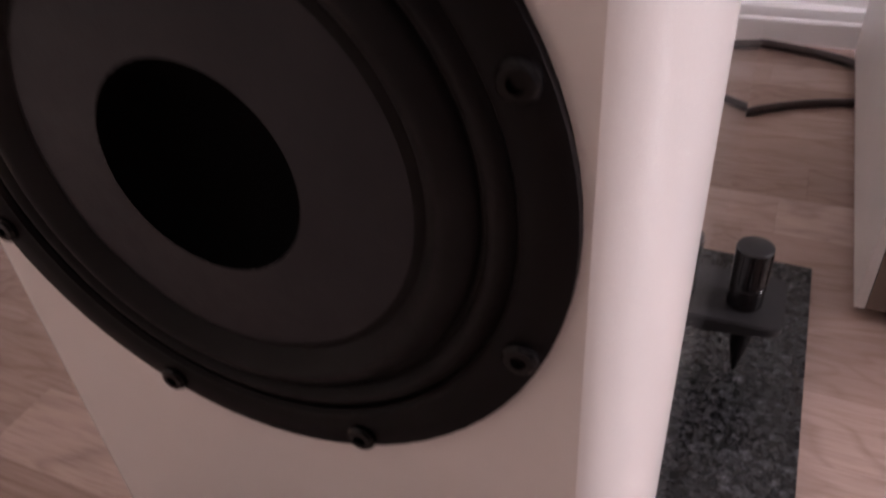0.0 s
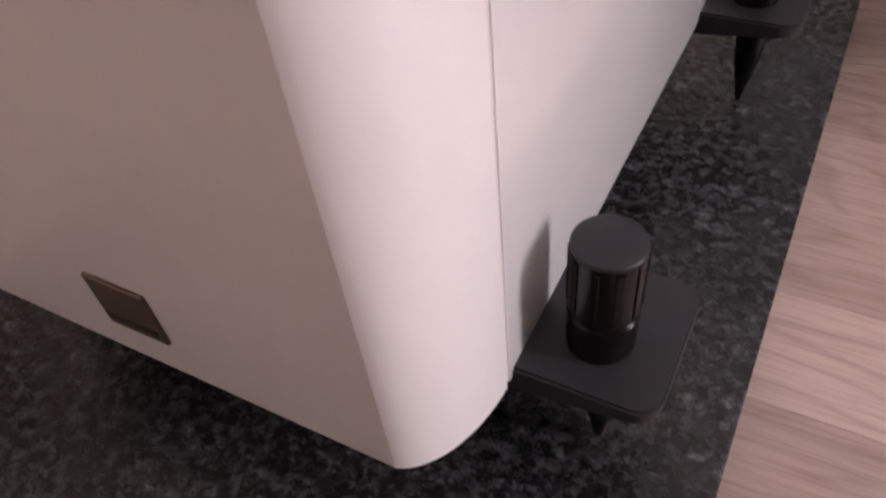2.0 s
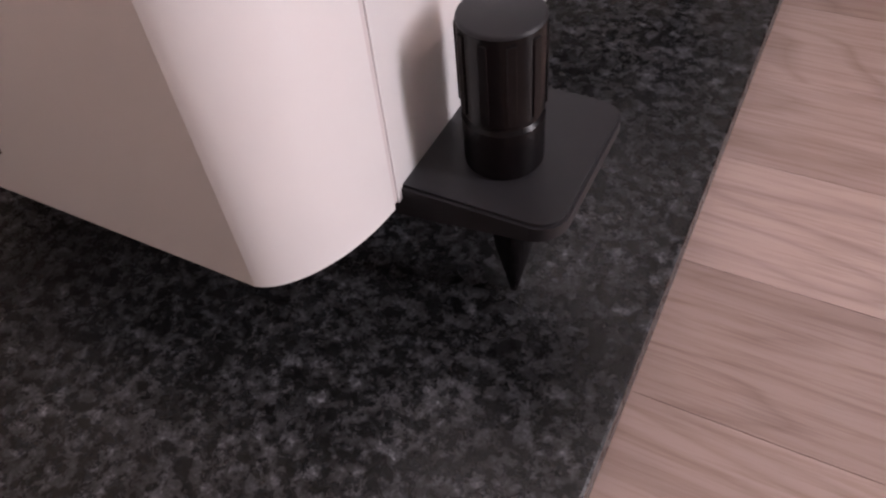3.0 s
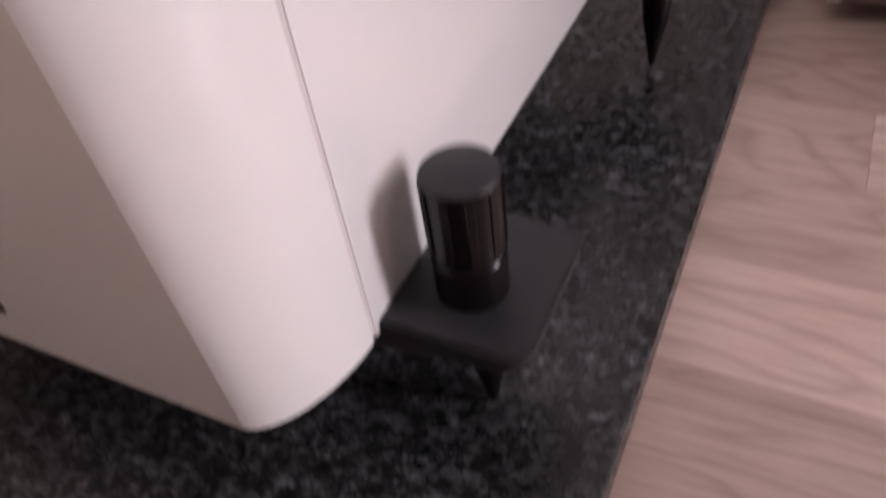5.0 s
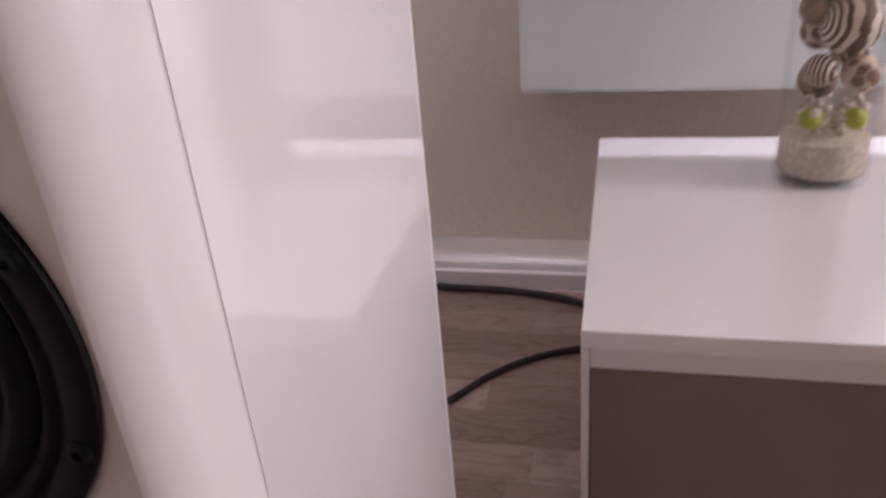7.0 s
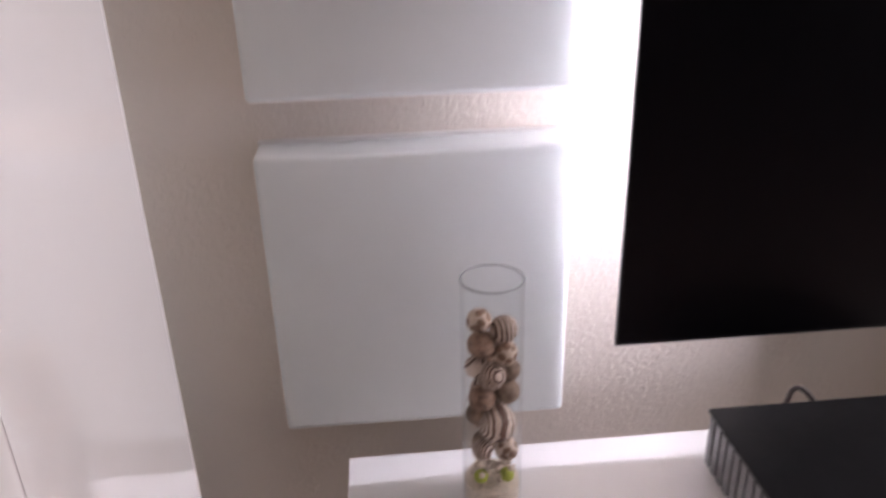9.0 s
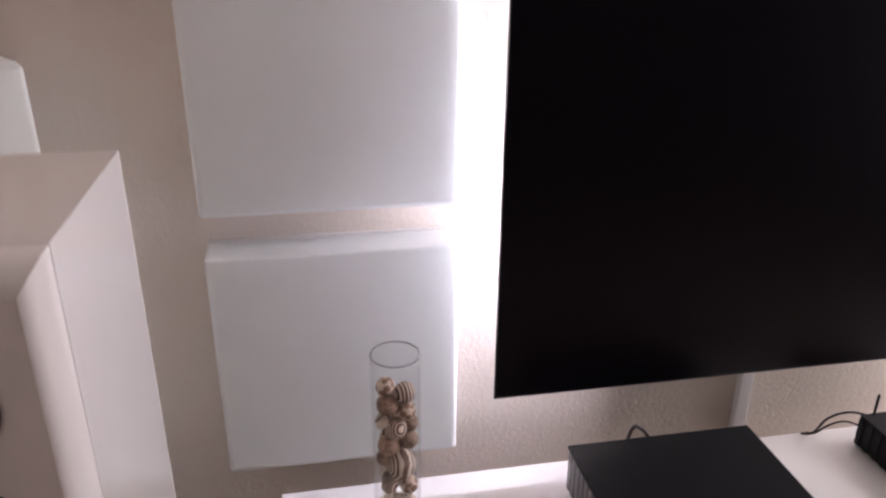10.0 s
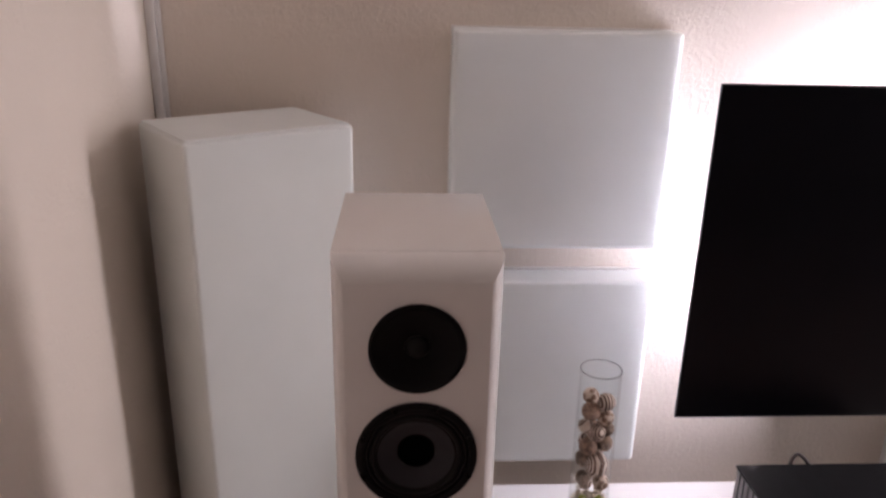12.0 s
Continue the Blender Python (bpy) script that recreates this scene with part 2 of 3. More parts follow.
def striped(name, light, dark, scale, kind):
    m = material(name, light, 0.6)
    t, b = nodes_of(m)
    v = coords(t, turn=(0.5, 0.8, 0.3))
    if kind == "bands":
        w = t.nodes.new("ShaderNodeTexWave")
        w.bands_direction = "X"
        w.inputs["Scale"].default_value = scale
        w.inputs["Distortion"].default_value = 1.0
        t.links.new(v, w.inputs["Vector"])
        f = w.outputs["Color"]
    elif kind == "rings":
        w = t.nodes.new("ShaderNodeTexWave")
        w.wave_type = "RINGS"
        w.inputs["Scale"].default_value = scale
        w.inputs["Distortion"].default_value = 1.5
        t.links.new(v, w.inputs["Vector"])
        f = w.outputs["Color"]
    else:
        w = t.nodes.new("ShaderNodeTexVoronoi")
        w.inputs["Scale"].default_value = scale
        t.links.new(v, w.inputs["Vector"])
        f = w.outputs["Distance"]
    t.links.new(ramp(t, f, [(0.42, light), (0.56, dark)]), b.inputs["Base Color"])
    bump(t, b, noise_node(t, v, 300, 3), 0.5, 0.0006)
    return m


BALL_LOOKS = [
    striped("ball_bands_brown", (0.66, 0.54, 0.46), (0.10, 0.05, 0.036), 45, "bands"),
    striped("ball_bands_fine", (0.64, 0.51, 0.43), (0.12, 0.06, 0.045), 70, "bands"),
    striped("ball_rings", (0.68, 0.57, 0.49), (0.16, 0.09, 0.068), 55, "rings"),
    striped("ball_patches", (0.24, 0.145, 0.10), (0.62, 0.50, 0.41), 70, "cells"),
    subtle("ball_woven", (0.36, 0.235, 0.175), 0.7, 90, 0.5, 160, 0.002),
    subtle("ball_bark", (0.32, 0.23, 0.175), 0.8, 60, 0.55, 120, 0.003),
]
M["green"] = subtle("lime_green_bead", (0.42, 0.46, 0.06), 0.5, 60, 0.25, 200, 0.0008)
M["sand"] = subtle("pale_sand", (0.76, 0.65, 0.55), 0.9, 160, 0.25, 500, 0.002)
M["pebble"] = subtle("pale_shell_bits", (0.70, 0.59, 0.50), 0.6, 80, 0.25)


# ---- building helpers ----
def box(bm, lo, hi):
    """An axis-aligned block into bm; returns its vertices."""
    made = bmesh.ops.create_cube(bm, size=1)["verts"]
    for v in made:
        v.co = Vector([lo[i] + (hi[i] - lo[i]) * (v.co[i] + 0.5) for i in range(3)])
    return made


def bevelled(lo, hi, width, segments=3):
    bm = bmesh.new()
    box(bm, lo, hi)
    if width:
        bmesh.ops.bevel(bm, geom=bm.edges[:], offset=width, segments=segments, profile=0.6, affect="EDGES")
    return bm


def lathe(profile, steps=48, bm=None, centre=(0, 0, 0), axis="Z", cap=False):
    """Turns (radius, height) pairs round an axis: Z upwards, or Y with heights towards -y."""
    bm = bm or bmesh.new()
    rings = []
    for r, h in profile:
        ring = []
        for k in range(steps):
            a = 2 * math.pi * k / steps
            if axis == "Z":
                co = (r * math.cos(a), r * math.sin(a), h)
            else:
                co = (r * math.cos(a), -h, r * math.sin(a))
            ring.append(bm.verts.new(Vector(co) + Vector(centre)))
        rings.append(ring)
    for a, b in zip(rings, rings[1:]):
        for k in range(steps):
            bm.faces.new((a[k], a[(k + 1) % steps], b[(k + 1) % steps], b[k]))
    if cap:
        bm.faces.new(rings[0])
        bm.faces.new(rings[-1])
    bmesh.ops.remove_doubles(bm, verts=bm.verts[:], dist=1e-6)
    bmesh.ops.recalc_face_normals(bm, faces=bm.faces[:])
    return bm


def prism(outline, z0, z1):
    """A flat outline in x and y drawn up from z0 to z1."""
    bm = bmesh.new()
    low = [bm.verts.new((x, y, z0)) for x, y in outline]
    top = [bm.verts.new((x, y, z1)) for x, y in outline]
    n = len(outline)
    for k in range(n):
        bm.faces.new((low[k], low[(k + 1) % n], top[(k + 1) % n], top[k]))
    bm.faces.new(low[::-1])
    bm.faces.new(top)
    bmesh.ops.recalc_face_normals(bm, faces=bm.faces[:])
    return bm


def mesh_of(name, bm, mat, smooth=20):
    me = bpy.data.meshes.new(name)
    if smooth:
        for f in bm.faces:
            f.smooth = True
        for e in bm.edges:
            if len(e.link_faces) != 2:
                continue
            angle = e.calc_face_angle(0)
            small, large = sorted(f.calc_area() for f in e.link_faces)
            if angle > radians(smooth) or (angle > radians(3) and large > 8 * small):
                e.smooth = False
    bm.to_mesh(me)
    bm.free()
    me.materials.append(mat)
    return me


def part(name, bm, mat, parent, label="", smooth=20):
    ob = new(name, mesh_of(name, bm, mat, smooth))
    ob.parent = parent
    if label:
        tagged(ob, label)
    return ob


def thing(name, place, label, category, group="", kind=""):
    ob = new(name)
    ob.matrix_world = Matrix.Translation(place)
    return tagged(ob, label, category, group, kind)


def solid(name, bm, mat, label, category, kind="", smooth=20):
    return tagged(new(name, mesh_of(name, bm, mat, smooth)), label, category, kind=kind)


def tube(name, points, radius, mat, label, category):
    cu = bpy.data.curves.new(name, "CURVE")
    cu.dimensions, cu.bevel_depth, cu.bevel_resolution, cu.resolution_u = "3D", radius, 4, 10
    sp = cu.splines.new("BEZIER")
    sp.bezier_points.add(len(points) - 1)
    for p, co in zip(sp.bezier_points, points):
        p.co, p.handle_left_type, p.handle_right_type = co, "AUTO", "AUTO"
    cu.materials.append(mat)
    return tagged(new(name, cu), label, category)


# ---- the room ----
WALL_Y, WALL_X = 0.985, -0.595
ROOM_X, ROOM_Y, ROOM_Z = 3.1, -2.9, 2.5
solid("wall_back", bevelled((WALL_X - 0.2, WALL_Y, 0), (ROOM_X + 0.2, WALL_Y + 0.2, ROOM_Z), 0), M["wall"],
      "warm white painted wall with woodchip relief behind the screen", "wall", "structure")
solid("wall_left", bevelled((WALL_X - 0.2, ROOM_Y, 0), (WALL_X, WALL_Y, ROOM_Z), 0), M["wall"],
      "warm white painted side wall beside the corner column", "wall", "structure")
bm = bmesh.new()
for lo, hi in (((ROOM_X, ROOM_Y, 0), (ROOM_X + 0.2, WIN_Y0, ROOM_Z)), ((ROOM_X, WIN_Y1, 0), (ROOM_X + 0.2, WALL_Y, ROOM_Z)),
               ((ROOM_X, WIN_Y0, 0), (ROOM_X + 0.2, WIN_Y1, WIN_Z0)), ((ROOM_X, WIN_Y0, WIN_Z1), (ROOM_X + 0.2, WIN_Y1, ROOM_Z))):
    box(bm, lo, hi)
solid("wall_right", bm, M["wall_far"], "unseen wall darkened to cut bounce light, with added window", "wall", "structure")
# Made-up window around the side light, never in view.
win = thing("added_window", (ROOM_X + 0.06, WIN_Y0, WIN_Z0), "added white framed window, unseen, housing the side light", "window", kind="structure")
WW, WH = WIN_Y1 - WIN_Y0, WIN_Z1 - WIN_Z0
for lo, hi in (((0, 0, 0), (0.06, 0.05, WH)), ((0, WW - 0.05, 0), (0.06, WW, WH)), ((0, 0.05, 0), (0.06, WW - 0.05, 0.05)), ((0, 0.05, WH - 0.05), (0.06, WW - 0.05, WH))):
    part("added_window_frame", bevelled(lo, hi, 0.003, 2), M["plastic_white"], win)
pane = part("pane", bevelled((0.035, 0.05, 0.05), (0.04, WW - 0.05, WH - 0.05), 0), M["glass"], win)
pane.visible_shadow = False
# Out of view; its dark colour holds down the light on the fronts.
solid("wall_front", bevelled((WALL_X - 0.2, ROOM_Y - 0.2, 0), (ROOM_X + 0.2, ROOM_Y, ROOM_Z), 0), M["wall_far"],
      "unseen wall behind the walk, darkened to cut bounce light", "wall", "structure")
solid("ceiling", bevelled((WALL_X - 0.2, ROOM_Y - 0.2, ROOM_Z), (ROOM_X + 0.2, WALL_Y + 0.2, ROOM_Z + 0.2), 0), M["ceiling"],
      "plain white painted ceiling of the room", "ceiling", "structure")


def skirting(name, length, m, deep=0.016, high=0.064):
    """A white skirting board with a rounded lip, drawn along x."""
    outline = [(0, 0), (-deep, 0), (-deep, high - 0.020), (-deep + 0.0015, high - 0.017), (-deep + 0.0035, high - 0.016), (-deep + 0.0035, high - 0.012), (-deep + 0.006, high - 0.004), (-deep + 0.011, high), (0, high)]
    bm = bmesh.new()
    a = [bm.verts.new((0, y, z)) for y, z in outline]
    b = [bm.verts.new((length, y, z)) for y, z in outline]
    n = len(outline)
    for k in range(n):
        bm.faces.new((a[k], b[k], b[(k + 1) % n], a[(k + 1) % n]))
    bm.faces.new(a)
    bm.faces.new(b[::-1])
    bmesh.ops.recalc_face_normals(bm, faces=bm.faces[:])
    ob = solid(name, bm, M["skirting"], "white skirting board with a rounded top lip", "skirting board", "structure", 25)
    ob.matrix_world = m
    return ob


skirting("baseboard", ROOM_X + 0.165, pose(-0.165, WALL_Y, 0), 0.085, 0.048)
skirting("baseboard", -0.1655 - WALL_X, pose(WALL_X, WALL_Y, 0))
skirting("baseboard", 3.8, pose(WALL_X, WALL_Y - 3.84, 0, 0, 0, 90))

# added ceiling lamp, out of view, as the body of the top light
lamp = thing("added_ceiling_lamp", (LAMP_AT[0], LAMP_AT[1], ROOM_Z), "added round white ceiling lamp, unseen, for dim top light", "ceiling lamp")
part("base", lathe([(0.0, 0), (0.09, 0), (0.09, -0.02), (0.0, -0.02)], 32), M["plastic_white"], lamp)
part("diffuser", lathe([(0.09, -0.02), (0.21, -0.035), (0.225, -0.06), (0.22, -0.10), (0.215, -0.105)], 48), M["lampshade"], lamp, "frosted glass diffuser")


# ---- loudspeaker ----
HALF, CREASE, SEAM_Y, BACK_Y = 0.1065, 0.0897, 0.0384, 0.305
FOOT_Z, TOP_Z, FRONT_TOP = 0.0748, 1.233, 1.206
speaker = thing("floorstanding_loudspeaker", (0, 0.15, 0.02), "tall white gloss floorstanding loudspeaker on black spiked outriggers", "loudspeaker")
OFF = Vector((0, -0.15, -0.02))


def shifted(bm):
    bmesh.ops.translate(bm, verts=bm.verts[:], vec=OFF)
    return bm


HOLES = ((0.315, 0.0785, 0.224, 0.4035), (0.492, 0.0785, 0.4035, 0.582), (0.966, 0.0695, 0.890, 1.050), (1.119, 0.053, 1.050, 1.190))


def holed_band(bm, zc, r, z0, z1):
    """A stretch of the flat face with a round hole, and the hole's wall."""
    n = 64
    corners = [math.atan2(z - zc, x) for x in (-CREASE, CREASE) for z in (z0, z1)]
    angles = sorted([2 * math.pi * k / n - math.pi for k in range(n)] + corners)
    inner, outer, deep = [], [], []
    for a in angles:
        c, t = math.cos(a), math.sin(a)
        reach = min(CREASE / abs(c) if abs(c) > 1e-9 else 9, ((z1 - zc) / t if t > 0 else (z0 - zc) / t) if abs(t) > 1e-9 else 9)
        inner.append(bm.verts.new((r * c, 0, zc + r * t)))
        deep.append(bm.verts.new((r * c, 0.036, zc + r * t)))
        outer.append(bm.verts.new((reach * c, 0, zc + reach * t)))
    m = len(angles)
    for k in range(m):
        j = (k + 1) % m
        bm.faces.new((inner[k], outer[k], outer[j], inner[j]))
        bm.faces.new((deep[k], inner[k], inner[j], deep[j]))


def baffle_mesh():
    """The front: a flat face with driver holes whose two sides and top roll back in an arc to the seam."""
    bm = bmesh.new()
    n = 20
    sweep = radians(82)
    ring_sets = []
    for k in range(n + 1):
        a = sweep * (1 - k / n)
        f = (1 - math.cos(a)) / (1 - math.cos(sweep))
        g = 1 - math.sin(a) / math.sin(sweep)
        x = HALF - (HALF - CREASE) * f
        z = TOP_Z - 0.0004 - (TOP_Z - 0.0004 - FRONT_TOP) * f
        y = SEAM_Y * g
        ring_sets.append([bm.verts.new(c) for c in ((-x, y, FOOT_Z), (x, y, FOOT_Z), (x, y, z), (-x, y, z))])
    for a, b in zip(ring_sets, ring_sets[1:]):
        for i in (0, 1, 2, 3):
            bm.faces.new((a[i], a[(i + 1) % 4], b[(i + 1) % 4], b[i]))
    bm.faces.new(ring_sets[-1][::-1])
    for zc, r, z0, z1 in HOLES:
        holed_band(bm, zc, r, z0, z1)
    for z0, z1 in ((FOOT_Z, 0.224), (0.582, 0.890), (1.190, FRONT_TOP)):
        bm.faces.new([bm.verts.new(c) for c in ((-CREASE, 0, z0), (CREASE, 0, z0), (CREASE, 0, z1), (-CREASE, 0, z1))])
    for v in bm.verts:
        if v.co.z < FOOT_Z + 1e-5:
            v.co.z += 0.0035 * (1 - v.co.y / SEAM_Y)
    bmesh.ops.remove_doubles(bm, verts=bm.verts[:], dist=1e-6)
    bmesh.ops.recalc_face_normals(bm, faces=bm.faces[:])
    return bm


part("baffle", shifted(baffle_mesh()), M["baffle"], speaker, "satin white front with rolled edges", 12)
part("seam_gasket", shifted(bevelled((-HALF + 0.0005, SEAM_Y, FOOT_Z + 0.001), (HALF - 0.0005, SEAM_Y + 0.0021, TOP_Z - 0.0022), 0)), M["seam"], speaker, "thin grey joint behind the front")
part("cabinet", shifted(bevelled((-HALF, SEAM_Y + 0.0021, FOOT_Z), (HALF, BACK_Y - 0.0062, TOP_Z), 0.0005, 2)), M["lacquer"], speaker, "glossy white cabinet with mirror-like sides")
part("top_fillet", shifted(bevelled((-HALF + 0.0012, SEAM_Y - 0.0002, TOP_Z - 0.0021), (HALF - 0.0012, SEAM_Y + 0.0024, TOP_Z - 0.0003), 0)), M["lacquer"], speaker, "white fillet closing the joint on top")
part("rear_joint", shifted(bevelled((-HALF + 0.0008, BACK_Y - 0.0062, FOOT_Z + 0.001), (HALF - 0.0008, BACK_Y - 0.0056, TOP_Z - 0.001), 0)), M["seam"], speaker, "fine dark joint before the rear panel")
part("rear_panel", shifted(bevelled((-HALF, BACK_Y - 0.0056, FOOT_Z), (HALF, BACK_Y, TOP_Z), 0.0008, 2)), M["lacquer"], speaker, "glossy white rear panel")


def driver(name, z, r, proud, base, lift, cone_r, cap_r, label):
    """A round driver: screwed frame, stepped rubber roll, cone and dust cap, in layers."""
    at = Vector((0, 0, z)) + OFF
    ob = part(name, lathe([(r, 0), (r, proud * 0.75), (r - 0.003, proud), (r * 0.90, proud), (r * 0.885, proud * 0.8), (r * 0.87, proud * 0.8), (r * 0.86, proud * 0.4), (r * 0.86, -0.003)], 72, None, at, "Y"), M["frame_black"], speaker, label, 30)
    w = r * 0.862 - cone_r
    roll = [(r * 0.862, -0.0010), (r * 0.862 - w * 0.05, 0.0004)]
    for k in range(9):
        u = k / 8
        roll.append((r * 0.862 - w * (0.06 + 0.26 * u), 0.0005 + 0.0022 * math.sin(math.pi * u)))
    roll += [(r * 0.862 - w * 0.335, -0.0008), (r * 0.862 - w * 0.37, -0.0008)]
    for k in range(13):
        u = k / 12
        roll.append((r * 0.862 - w * (0.38 + 0.50 * u), base - 0.0004 + 0.0048 * math.sin(math.pi * u)))
    roll += [(r * 0.862 - w * 0.90, base - 0.0009), (cone_r, base)]
    part("surround", lathe(roll, 72, None, at, "Y"), M["rubber"], ob, "black rubber roll", 40)
    part("cone", lathe([(cone_r, base), (cone_r * 0.9, base + lift * 0.35), (cone_r * 0.7, base + lift * 0.8), (cap_r, base + lift)], 72, None, at, "Y"), M["cone"], ob, "dark grey cone", 40)
    part("dust_cap", lathe([(cap_r, base + lift), (cap_r * 0.97, base + lift - 0.006), (cap_r * 0.8, base + lift - 0.011), (cap_r * 0.4, base + lift - 0.014), (0.0, base + lift - 0.0145)], 48, None, at, "Y"), M["deep_black"], ob, "black hollow dust cap", 40)
    for k in range(8):
        a = 2 * math.pi * (k + 0.5) / 8
        p = at + Vector((r * 0.945 * math.cos(a), -proud, r * 0.945 * math.sin(a)))
        part("screw", lathe([(0.0042, -0.001), (0.0042, 0.0012), (0.0034, 0.0021), (0.0018, 0.0022), (0.0016, 0.0008), (0, 0.0008)], 14, None, p, "Y"), M["black_gloss"], ob, "", 40)
    return ob


def grille_disc():
    at = Vector((0, 0, 1.119)) + OFF
    ob = part("tweeter", lathe([(0.0605, 0), (0.0605, 0.003), (0.059, 0.0042), (0.056, 0.0042), (0.054, 0.002), (0.050, -0.001), (0.025, -0.005), (0.016, -0.007)], 72, None, at, "Y"), M["frame_black"], speaker, "black round tweeter with a shallow horn", 40)
    part("dome", lathe([(0.016, -0.007), (0.013, -0.001), (0.008, 0.003), (0, 0.0045)], 32, None, at, "Y"), M["rubber"], ob, "black soft dome", 60)
    return ob


grille_disc()
driver("midrange_driver", 0.966, 0.0785, 0.005, 0.0, -0.010, 0.050, 0.025, "black midrange driver with a dark cone")
for z in (0.492, 0.315):
    driver("woofer", z, 0.0880, 0.0036, 0.0005, 0.0026, 0.0530, 0.0272, "black woofer with a rubber roll and exposed screws")

badge = part("badge", shifted(bevelled((-0.0095, -0.0012, 0.0955), (0.0145, 0.0008, 0.1180), 0.0004, 1)), M["badge"], speaker, "small square bronze badge")
part("mark", shifted(bevelled((-0.0075, -0.0017, 0.0995), (0.0125, -0.0011, 0.1015), 0)), M["badge_bar"], badge)


def rounded_rect(x0, x1, y0, y1, r, n=6):
    out = []
    for cx, cy, a0 in ((x1 - r, y1 - r, 0), (x0 + r, y1 - r, 90), (x0 + r, y0 + r, 180), (x1 - r, y0 + r, 270)):
        for k in range(n + 1):
            a = radians(a0 + 90 * k / n)
            out.append((cx + r * math.cos(a), cy + r * math.sin(a)))
    return out


def outrigger(side, y):
    """A flat arm that tapers outwards from under the cabinet, with a knob above and a spike below."""
    x0, x1 = sorted((side * 0.085, side * 0.1505))
    bm = prism(rounded_rect(x0, x1, y - 0.0215, y + 0.032, 0.008), 0.0655, 0.0795)
    for v in bm.verts:
        if v.co.z < 0.07:
            v.co.z += 0.0085 * max(0.0, (abs(v.co.x) - 0.100) / 0.0505)
    rims = [e for e in bm.edges if (e.verts[0].co.z > 0.078) == (e.verts[1].co.z > 0.078)]
    bmesh.ops.bevel(bm, geom=rims, offset=0.0009, segments=2, affect="EDGES")
    arm = part("outrigger", shifted(bm), M["black_satin"], speaker, "flat black outrigger arm")
    c = Vector((side * 0.1265, y, 0)) + OFF
    part("spike", lathe([(0.0, 0.0202), (0.0012, 0.022), (0.0060, 0.046), (0.0072, 0.058), (0.0074, 0.0705)], 28, None, c + Vector((side * 0.0025, 0, 0))), M["black_gloss"], arm, "pointed black spike")
    bm = lathe([(0.0102, 0.0795), (0.0107, 0.0803), (0.0107, 0.0945), (0.0099, 0.0955), (0.0099, 0.0965), (0.0107, 0.0975), (0.0107, 0.1220)], 40, None, c)
    knob = part("knob", bm, M["black_gloss"], speaker, "black turned height knob", 30)
    part("cap", lathe([(0.0107, 0.1220), (0.0105, 0.1226), (0.0099, 0.1230), (0.0, 0.1230)], 40, None, c), M["black_satin"], knob, "satin black cap", 60)
    for k in range(10):
        turn = Matrix.Translation(c) @ Matrix.Rotation(2 * math.pi * k / 10, 4, "Z")
        bm = bevelled((-0.0012, -0.0111, 0.0985), (0.0012, -0.0104, 0.1205), 0.0002, 1)
        bmesh.ops.transform(bm, verts=bm.verts[:], matrix=turn)
        part("flute", bm, M["black_gloss"], knob)
    return arm


for side in (1, -1):
    for y in (0.064, 0.278):
        outrigger(side, y)

# slab under the loudspeaker
bm = bevelled((-0.157, -0.13, 0.0006), (0.173, 0.408, 0.02), 0.0008, 1)
solid("stone_slab", bm, M["stone"], "dark grey mottled slab lying under the loudspeaker", "stone slab")


# ---- lowboard ----
LX0, LX1, LY0, LY1, LZ = 0.2035, 2.25, 0.380, 0.866, 0.2635
low = thing("lowboard", (LX0, LY0, 0), "low white gloss media lowboard with taupe front", "lowboard")


def lpart(name, lo, hi, bevel_w, mat, label="", parent=None):
    bm = bevelled([lo[0] - LX0, lo[1] - LY0, lo[2]], [hi[0] - LX0, hi[1] - LY0, hi[2]], bevel_w, 2)
    return part(name, bm, mat, parent or low, label)


lpart("top", (LX0, LY0, 0.2465), (LX1, LY1, LZ), 0.001, M["lowboard_white"], "glossy white top board")
lpart("rail", (LX0 + 0.0075, LY0 + 0.0015, 0.2265), (LX1 - 0.0075, LY0 + 0.02, 0.2462), 0.0006, M["lowboard_edge"], "white rail under the top")
lpart("side_panel", (LX0, LY0, 0.012), (LX0 + 0.0072, LY1, 0.2463), 0.0006, M["lowboard_edge"], "white end panel")
lpart("side_panel", (LX1 - 0.0072, LY0, 0.012), (LX1, LY1, 0.2463), 0.0006, M["lowboard_edge"], "white end panel")
lpart("bottom", (LX0 + 0.0075, LY0 + 0.02, 0.012), (LX1 - 0.0075, LY1, 0.026), 0, M["lowboard_edge"])
lpart("back_panel", (LX0 + 0.0075, LY1 - 0.008, 0.0262), (LX1 - 0.0075, LY1, 0.2462), 0, M["lowboard_edge"])
lpart("plinth", (LX0 + 0.03, LY0 + 0.03, 0.0005), (LX1 - 0.03, LY1 - 0.03, 0.0119), 0, M["shadow_gap"], "recessed dark plinth")
for k in range(3):
    w = (LX1 - LX0 - 0.0148) / 3
    x = LX0 + 0.0074 + k * w
    lpart("drawer_front", (x + 0.0004, LY0 + 0.0005, 0.0125), (x + w - 0.0004, LY0 + 0.018, 0.2258), 0.0005, M["lowboard_front"], "taupe drawer front")


# ---- screen ----
TX0, TX1, TY, TZ0, TZ1 = 0.676, 2.13, 0.800, 0.509, 1.346
tv = thing("television", (TX0, TY, TZ0), "large black flat television, switched off, glowing behind", "television")


def tpart(name, lo, hi, bevel_w, mat, label="", parent=None):
    o = (TX0, TY, TZ0)
    return part(name, bevelled([lo[i] - o[i] for i in range(3)], [hi[i] - o[i] for i in range(3)], bevel_w, 2), mat, parent or tv, label)


